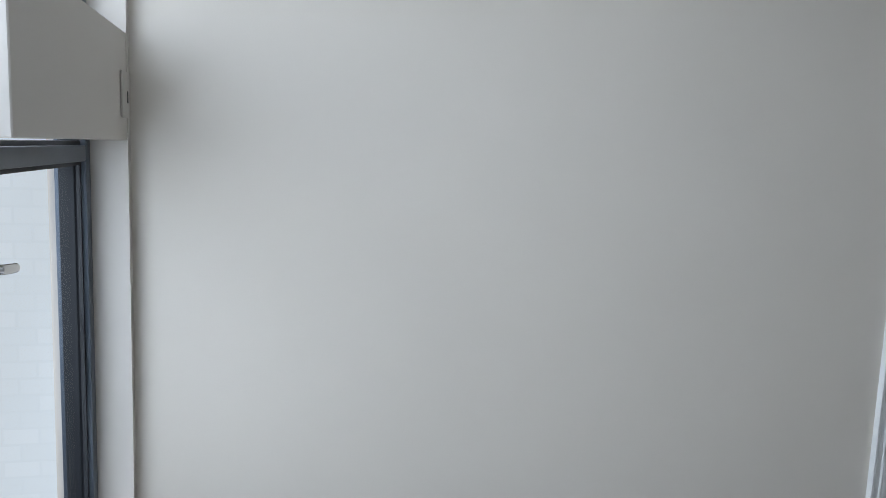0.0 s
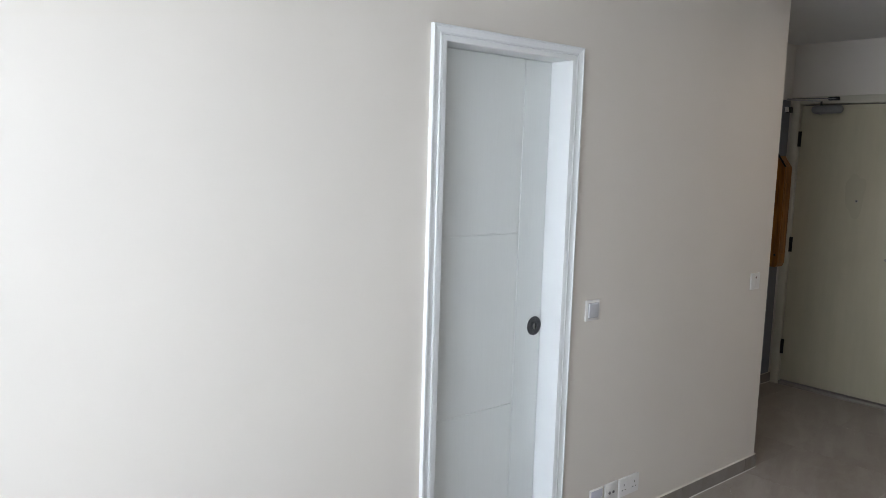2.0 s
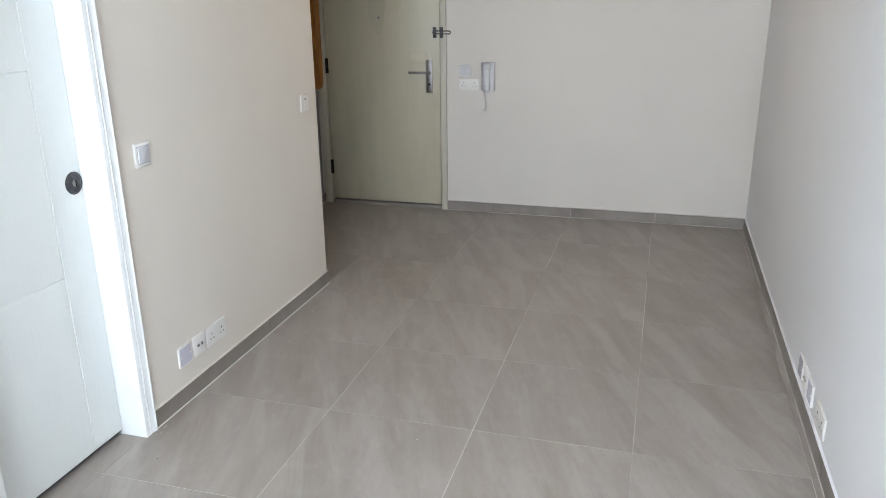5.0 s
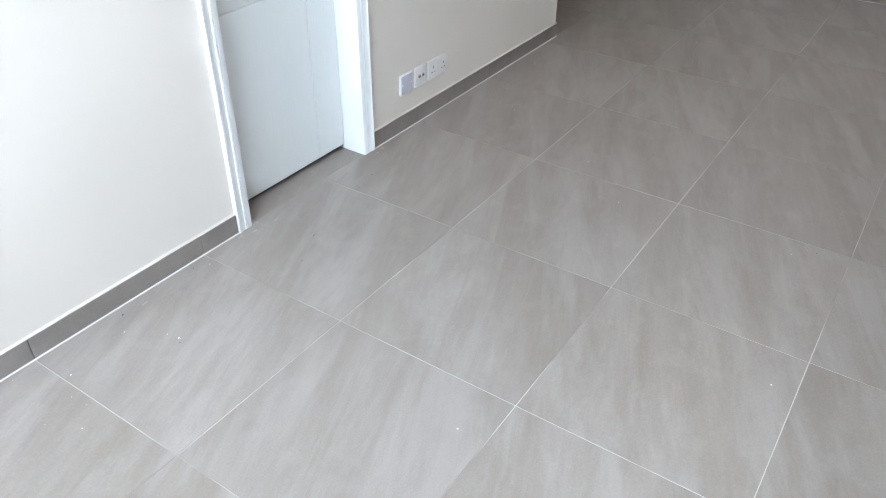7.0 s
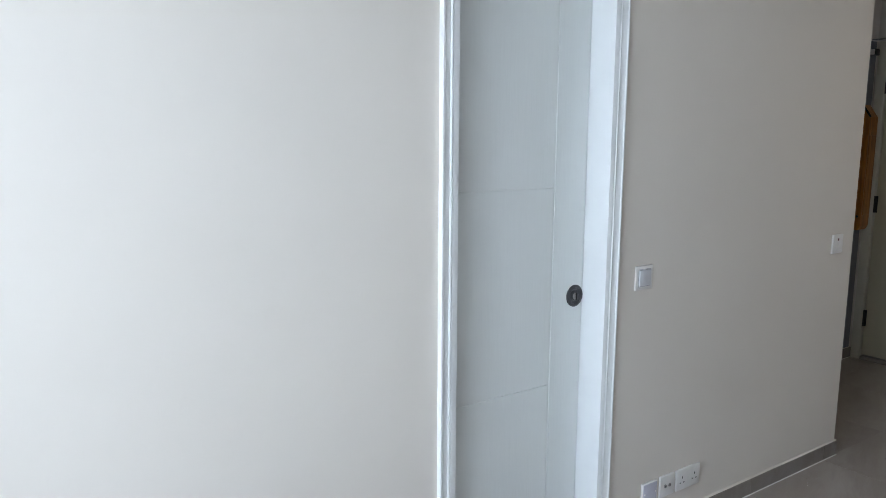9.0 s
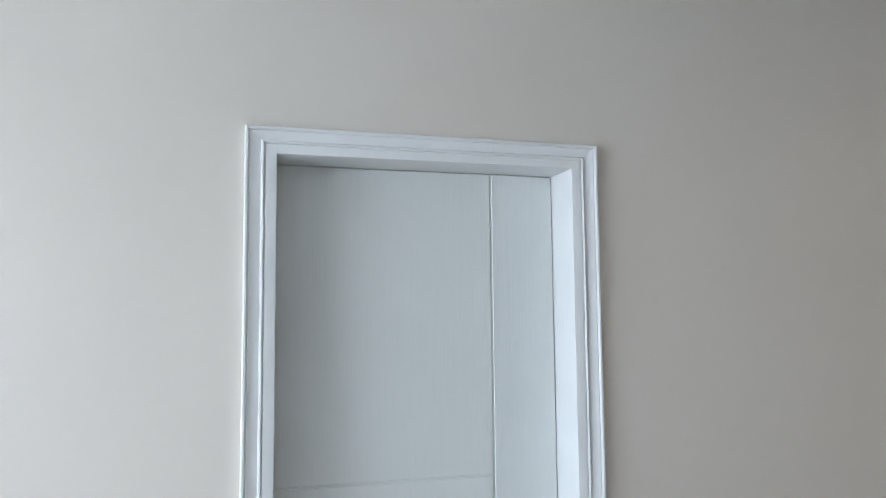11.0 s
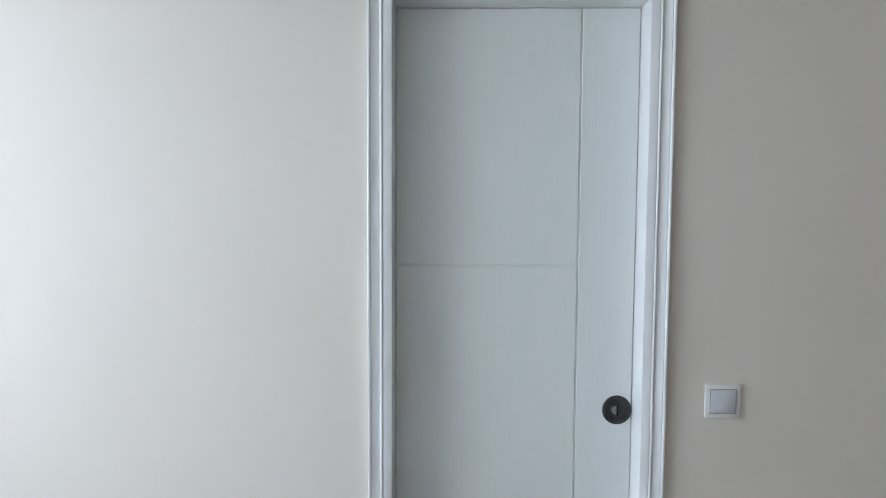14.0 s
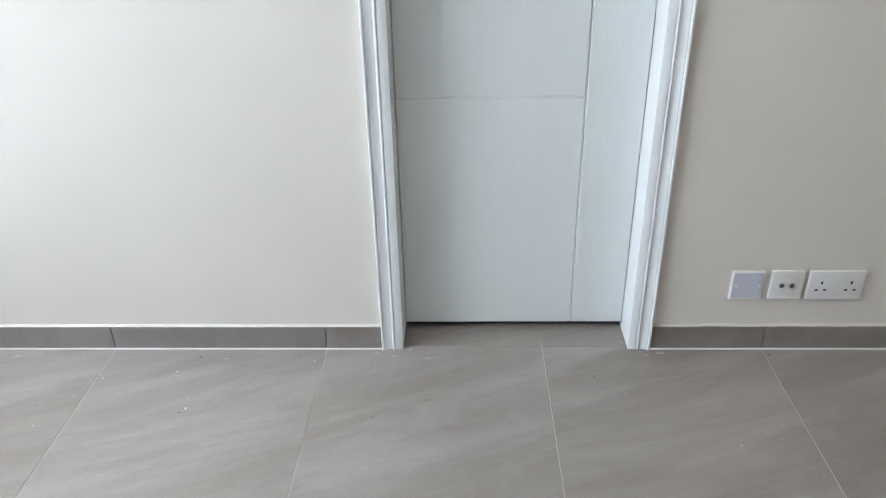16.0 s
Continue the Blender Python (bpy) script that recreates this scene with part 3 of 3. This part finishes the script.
# ---- entrance door, seen from the room: local x runs along -y, face towards -x ----
def entrance_door():
    t = thing("door_2", "closed cream enamelled entrance door with rubbed patches", "door", pose(X_FAR, 0.0, 0.0, 0, 0, -90), kind="structure")
    l, r = -0.695, 0.200
    fl, fr, ft = -0.760, 0.250, 2.144
    for a, b in ((fl, l - 0.007), (r + 0.007, fr)):
        part("door_frame", box(a, b, -0.016, 0.10, 0.0, ft, 0.003), m_frame, t, "cream metal frame")
    part("door_frame", box(l - 0.004, r + 0.004, -0.016, 0.10, 2.090, ft, 0.003), m_frame, t, "cream metal frame")
    part("threshold", box(l - 0.004, r + 0.004, -0.012, 0.10, 0.0, 0.026, 0.004), m_skirt, t, "grey stone threshold")
    dl = part("door_leaf", box(l, r, 0.004, 0.048, 0.036, 2.082, 0.0025), m_entry, t, "cream leaf with cleaned patches")
    # black backing puts the shade into the gaps round the leaf
    part("gap_backing", box(l - 0.003, r + 0.003, 0.052, 0.096, 0.028, 2.088), m_dark, t, "black sheet standing for the shade in the gaps round the leaf")
    # rubbed patches of irregular outline
    for cx, cz, rx, rz, mt, seed in ((-0.275, 1.46, 0.070, 0.150, m_patch, 3), (0.045, 1.135, 0.080, 0.038, m_rub, 7)):
        bm = bmesh.new()
        ring = []
        for i in range(40):
            a = 2 * math.pi * i / 40
            k = 1 + 0.35 * noise.noise((math.cos(a) * 1.6 + seed, math.sin(a) * 1.6, seed))
            ring.append(bm.verts.new((cx + rx * k * math.cos(a), 0.0036, cz + rz * k * math.sin(a))))
        bm.faces.new(ring)
        part("rubbed_patch", bm, mt, dl, "rubbed patch in the paint", smooth=False)
    part("peephole", lathe([(0.010, 0.0), (0.010, 0.003), (0.006, 0.005), (0.0, 0.003)], Matrix.Translation((-0.262, 0.004, 1.416)) @ OUT, 18), m_steel, dl, "steel peephole")
    part("peephole_lens", lathe([(0.0055, 0.0045), (0.0, 0.0056)], Matrix.Translation((-0.262, 0.004, 1.416)) @ OUT, 14), m_dark, dl)
    hp = part("lock_plate", box(0.094, 0.142, -0.004, 0.004, 0.884, 1.120, 0.002), m_steel, dl, "long brushed steel plate")
    part("spindle", lathe([(0.013, 0.0), (0.013, 0.010), (0.009, 0.014), (0.009, 0.040), (0.0, 0.040)], Matrix.Translation((0.118, -0.003, 1.030)) @ OUT, 18), m_steel, hp)
    part("lever", tube([(0.118, -0.038, 1.030), (0.100, -0.043, 1.030), (0.040, -0.045, 1.031), (-0.020, -0.043, 1.031), (-0.028, -0.036, 1.031)], 0.0085, 12), m_steel, hp, "steel lever handle")
    part("keyhole", lathe([(0.009, 0.0), (0.009, 0.0020), (0.0, 0.0024)], Matrix.Translation((0.118, -0.003, 0.945)) @ OUT, 16), m_black_metal, hp)
    # swing guard
    g = part("door_guard", box(0.150, 0.176, -0.006, 0.004, 1.275, 1.350, 0.002), m_gun, dl, "dark steel swing door guard")
    part("guard_post", lathe([(0.004, 0.0), (0.004, 0.022), (0.009, 0.024), (0.009, 0.034), (0.0, 0.036)], Matrix.Translation((0.163, -0.004, 1.314)) @ OUT, 14), m_gun, g)
    fb = part("guard_base", box(0.206, 0.232, -0.024, -0.014, 1.275, 1.350, 0.002), m_gun, t)
    for dz in (-0.010, 0.010):
        part("guard_arm", tube([(0.165, -0.030, 1.314 + dz), (0.218, -0.032, 1.314 + dz), (0.285, -0.034, 1.314 + dz), (0.292, -0.034, 1.314)], 0.004, 8), m_gun, fb)
    for z0 in (0.236, 1.012, 1.788):
        h = part("hinge", tube([(l - 0.006, -0.004, z0), (l - 0.006, -0.004, z0 + 0.110)], 0.0075, 10), m_black_metal, t, "dark steel hinge")
        part("hinge_leaf", box(l - 0.004, l + 0.012, -0.001, 0.004, z0, z0 + 0.110), m_black_metal, h)
    # closer
    c = part("door_closer", capsule(-0.612, -0.392, -0.030, 2.050, 0.025, 0.030), m_closer, dl, "dark grey metal door closer")
    part("mount", box(-0.590, -0.414, -0.012, 0.004, 2.030, 2.070, 0.002), m_black_metal, c)
    part("pinion", lathe([(0.013, 0.0), (0.013, 0.010), (0.009, 0.014), (0.0, 0.014)], Matrix.Translation((-0.545, -0.032, 2.028)) @ pose(0, 0, 0, 180), 16), m_steel, c)
    part("closer_arm", tube([(-0.545, -0.034, 2.074), (-0.545, -0.034, 2.106)], 0.007, 10), m_black_metal, c)
    part("closer_arm", bar((-0.548, -0.034, 2.108), (-0.742, -0.150, 2.116), 0.020, 0.006), m_steel, c)
    part("closer_arm", bar((-0.742, -0.150, 2.122), (-0.440, -0.030, 2.124), 0.012, 0.006), m_gun, c)
    part("arm_shoe", box(-0.500, -0.425, -0.038, -0.014, 2.112, 2.136, 0.004), m_black_metal, t)


entrance_door()


# dark leaf added in the niche so that its open doorway looks unlit
def doorway_shade():
    t = thing("door_3_added", "dark brown door added for the shade of the niche doorway", "door", kind="structure")
    y = Y_NICHE + 0.009
    lf = part("door_leaf", box(2.552, 3.453, y, y + 0.04, 0.006, 2.098, 0.002, 1), m_doorway_shade, t, smooth=False)
    for z0, z1 in ((0.14, 0.92), (1.06, 1.96)):
        part("panel", box(2.68, 3.325, y - 0.006, y + 0.002, z0, z1, 0.003, 1), m_doorway_shade, lf, smooth=False)
    # dark blue-grey strip over the niche wall, right of the doorway
    part("door_frame", box(3.457, 3.577, Y_NICHE - 0.004, Y_NICHE - 0.0005, 0.002, 2.12), m_blue_grey, t, "dark blue-grey strip of niche wall beside the doorway", smooth=False)
    part("door_knob", lathe([(0.024, 0.0), (0.024, 0.006), (0.010, 0.010), (0.010, 0.034), (0.026, 0.044), (0.022, 0.062), (0.0, 0.066)], Matrix.Translation((2.61, y, 0.99)) @ OUT, 20), m_steel, lf, "steel knob on the added door")


doorway_shade()


def door_sensor():
    t = thing("door_sensor", "small black and white sensor above the niche", "sensor", pose(X_FAR - 0.03, Y_NICHE, 2.03))
    part("body", box(-0.055, 0.0, -0.030, 0.0, 0.0, 0.042, 0.004), m_dark, t)
    part("cap", box(-0.072, -0.0555, -0.026, 0.0, 0.004, 0.038, 0.003), m_plate, t, "white end cap")


door_sensor()


def wall_box():
    """Small varnished timber box with a sloping lid, on the niche wall."""
    t = thing("wooden_wall_box", "orange varnished wooden box with a sloping lid on the niche wall", "wooden box", pose(3.513, Y_NICHE, 0.90))
    bm = bmesh.new()
    w = 0.055
    prof = [(-0.060, 0.03), (-0.060, 0.735), (0.0, 0.82), (0.0, 0.0), (-0.045, 0.0)]
    a = [bm.verts.new((-w, y, z)) for y, z in prof]
    b = [bm.verts.new((w, y, z)) for y, z in prof]
    bm.faces.new(a), bm.faces.new(b)
    for i in range(len(prof)):
        j = (i + 1) % len(prof)
        bm.faces.new((a[i], a[j], b[j], b[i]))
    bmesh.ops.recalc_face_normals(bm, faces=bm.faces)
    bmesh.ops.bevel(bm, geom=bm.edges[:], offset=0.003, segments=1, affect="EDGES")
    body = part("body", bm, m_wood, t, smooth=False)
    part("lid", tube([(-w - 0.004, -0.066, 0.738), (-w - 0.004, 0.0, 0.832)], 0.006, 8), m_black_metal, t, "dark lid edging")
    part("batten", box(-w - 0.004, -w, -0.030, -0.006, 0.10, 0.64, 0.001, 1), m_wood, body)
    part("front_panel", box(-w + 0.012, w - 0.012, -0.066, -0.059, 0.10, 0.62, 0.002, 1), m_wood, body)
    part("keyhole", lathe([(0.008, 0), (0.008, 0.002), (0, 0.0025)], Matrix.Translation((-w, -0.035, 0.09)) @ pose(0, 0, 0, 0, -90), 14), m_dark, body)


wall_box()

# ---- ceiling lamp ----
def ceiling_lamp():
    t = thing("ceiling_light", "round white flush ceiling light, switched on", "ceiling light", pose(1.93, -1.17, H))
    part("base", lathe([(0.0, -0.001), (0.205, -0.001), (0.207, -0.030), (0.205, -0.052), (0.198, -0.054), (0.0, -0.050)], Matrix.Identity(4), 56), m_plate, t)
    part("diffuser", lathe([(0.197, -0.0535), (0.192, -0.0575), (0.150, -0.060), (0.07, -0.0615), (0.0, -0.062)], Matrix.Identity(4), 56), m_lamp, t, "glowing white diffuser")


ceiling_lamp()


# ---- small crumbs of plaster left on the floor ----
def crumbs(seed, many, few):
    bm = bmesh.new()
    rng = random.Random(seed)
    spots = [(rng.uniform(-1.6, 3.0), rng.uniform(-2.2, -0.05)) for _ in range(many)] + [(rng.uniform(-1.6, 1.6), rng.uniform(-0.35, -0.03)) for _ in range(few)]
    for x, y in spots:
        s = rng.uniform(0.0009, 0.0024)
        made = bmesh.ops.create_icosphere(bm, subdivisions=1, radius=s)["verts"]
        for v in made:
            v.co = Vector((v.co.x * rng.uniform(0.8, 1.6) + x, v.co.y * rng.uniform(0.8, 1.4) + y, 0.0005 + s * 0.55 + v.co.z * 0.55))
    return bm


tagged(new("plaster_crumbs", mesh_of("plaster_crumbs", crumbs(11, 30, 16), m_caulk)), "tiny pale plaster crumbs scattered on the tiles", "debris", kind="stuff")
tagged(new("dark_grit", mesh_of("dark_grit", crumbs(5, 14, 8), m_dark)), "tiny dark specks of grit on the tiles", "debris", kind="stuff")


def smears(seed):
    """Thin dried smears of plaster and grout haze near the door and the skirting."""
    bm = bmesh.new()
    rng = random.Random(seed)
    spots = [(DOOR_L - 0.02, -0.045), (DOOR_L - 0.07, -0.030), (DOOR_R + 0.045, -0.040), (DOOR_R - 0.012, 0.020), (DOOR_L + 0.020, -0.012), (DOOR_R + 0.085, -0.030)]
    spots += [(rng.uniform(-1.7, 1.8), rng.uniform(-0.06, -0.022)) for _ in range(3)]
    for x, y in spots:
        if DOOR_L - 0.064 < x < DOOR_L and y > -0.03 or DOOR_R < x < DOOR_R + 0.064 and y > -0.03:
            y = -0.034
        rx, ry = rng.uniform(0.005, 0.012), rng.uniform(0.0025, 0.005)
        ring = []
        for i in range(14):
            a = 2 * math.pi * i / 14
            k = 1 + 0.5 * noise.noise((math.cos(a) * 1.7 + x * 31, math.sin(a) * 1.7 + y * 17, 0.3))
            ring.append(bm.verts.new((x + rx * k * math.cos(a), y + ry * k * math.sin(a), 0.0004)))
        top = bm.verts.new((x, y, 0.0011))
        for i in range(14):
            bm.faces.new((ring[i], ring[(i + 1) % 14], top))
    return bm


tagged(new("plaster_smears", mesh_of("plaster_smears", smears(4), m_smear)), "thin dried plaster smears on the tiles by the skirting", "debris", kind="stuff")

# ---- skirting tiles, their filler beads, and floor tiles ----
base = thing("baseboard", "grey stone-look tile skirting under a white filler line", "baseboard", kind="structure")
TX, TY, GAP_X, GAP_Y = 0.6, 0.59, 0.0022, 0.0028
skirt_meshes = {}


def skirt_piece(length):
    key = round(length, 3)
    if key not in skirt_meshes:
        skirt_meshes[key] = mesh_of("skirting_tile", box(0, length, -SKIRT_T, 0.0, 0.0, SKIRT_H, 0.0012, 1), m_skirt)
    return skirt_meshes[key]


def skirt_run(x0, y0, direction, length, first, finish=m_wall):
    """Tiles from a corner along a wall; direction in degrees, the room on the right of it; first: length of the first tile."""
    turn = pose(x0, y0, 0, 0, 0, direction)
    at, n = 0.0, first
    while at < length - 0.004:
        n = min(n, length - at)
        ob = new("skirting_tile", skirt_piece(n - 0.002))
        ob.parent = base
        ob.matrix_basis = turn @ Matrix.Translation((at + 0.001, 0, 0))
        at += n
        n = TX
    bm = bmesh.new()
    steps = max(2, int(length / 0.02))
    rows = []
    for i in range(steps + 1):
        x = length * i / steps
        k = 0.6 * noise.noise((x * 9 + x0 * 7, y0 * 3, direction)) + 0.5 * noise.noise((x * 37, x0, y0))
        low = SKIRT_H + 0.0012 + 0.0014 * k
        rows.append([bm.verts.new((x, y, z)) for y, z in ((0.0, SKIRT_H + 0.0052 + 0.0022 * k), (-0.0016, SKIRT_H + 0.0036 + 0.0016 * k), (-0.0050, low + 0.0012), (-SKIRT_T + 0.0012, low + 0.0006), (-SKIRT_T + 0.0014, low), (0.0, low))])
    for a, b in zip(rows, rows[1:]):
        for p, q in ((0, 1), (1, 2), (2, 3), (3, 4), (4, 5)):
            bm.faces.new((a[p], a[q], b[q], b[p]))
    bmesh.ops.recalc_face_normals(bm, faces=bm.faces)
    ob = part("filler_bead", bm, finish, base, "uneven white filler line")
    ob.matrix_basis = turn
    bm = bmesh.new()
    prof = ((-SKIRT_T, 0.0001), (-SKIRT_T - 0.0036, 0.0003), (-SKIRT_T - 0.0004, 0.0040))
    a, b = ([bm.verts.new((x, y, z)) for y, z in prof] for x in (0.0, length))
    for p, q in ((0, 1), (1, 2), (2, 0)):
        bm.faces.new((a[p], a[q], b[q], b[p]))
    bmesh.ops.recalc_face_normals(bm, faces=bm.faces)
    ob = part("floor_joint", bm, m_joint if finish is m_wall else m_grout, base, "pale grout joint", smooth=False)
    ob.matrix_basis = turn


skirt_run(X_WIN, 0.0, 0, DOOR_L - 0.0590 - X_WIN, -1.8 - X_WIN)
skirt_run(DOOR_R + 0.0600, 0.0, 0, X_CORNER - DOOR_R - 0.0600 + SKIRT_T, 0.6 - DOOR_R - 0.0600)
skirt_run(X_CORNER, 0.0, 90, Y_NICHE, 0.6)
skirt_run(3.455, Y_NICHE, 0, X_FAR - 3.455, 0.6)
skirt_run(X_CORNER, Y_NICHE, 0, 2.55 - X_CORNER, 0.5)
skirt_run(X_FAR, -0.250, -90, -0.250 - Y_SOUTH, 0.34, m_white_wall)
skirt_run(X_FAR, Y_SOUTH, 180, X_FAR - X_WIN, 0.6, m_south)
skirt_run(X_WIN, Y_SOUTH, 90, -Y_SOUTH, 0.6)

tile_meshes = {}


def tile_piece(w, d):
    key = (round(w, 3), round(d, 3))
    if key not in tile_meshes:
        tile_meshes[key] = mesh_of("floor_tile", box(0, w, 0, d, -0.010, 0.0, 0.0006, 1), m_tile)
    return tile_meshes[key]


def cuts(start, pitch, lo, hi):
    k = math.ceil((lo - start) / pitch + 1e-6)
    marks = [lo]
    while start + k * pitch < hi - 1e-6:
        marks.append(start + k * pitch)
        k += 1
    if len(marks) > 1 and hi - marks[-1] < 0.03:
        marks.pop()
    if len(marks) > 1 and marks[1] - lo < 0.03:
        marks.pop(1)
    return marks + [hi]


ROOM = [(X_WIN, X_FAR, Y_SOUTH, 0.0), (X_CORNER, X_FAR, 0.0, Y_NICHE), (DOOR_L, DOOR_R, 0.0, 0.135), (2.55, 3.455, Y_NICHE, Y_NICHE + 0.9)]
for x0, x1, y0, y1 in ROOM:
    xs, ys = cuts(0.0, TX, x0, x1), cuts(0.0, TY, y0, y1)
    for a, b in zip(xs, xs[1:]):
        for c, d in zip(ys, ys[1:]):
            g0, g1 = GAP_X / 2 * (a != x0), GAP_X / 2 * (b != x1)
            k0, k1 = GAP_Y / 2 * (c != y0), GAP_Y / 2 * (d != y1)
            if b - a - g0 - g1 < 0.01 or d - c - k0 - k1 < 0.01:
                continue
            ob = new("floor_tile", tile_piece(b - a - g0 - g1, d - c - k0 - k1))
            ob.parent = floor
            ob.location = (a + g0, c + k0, 0)
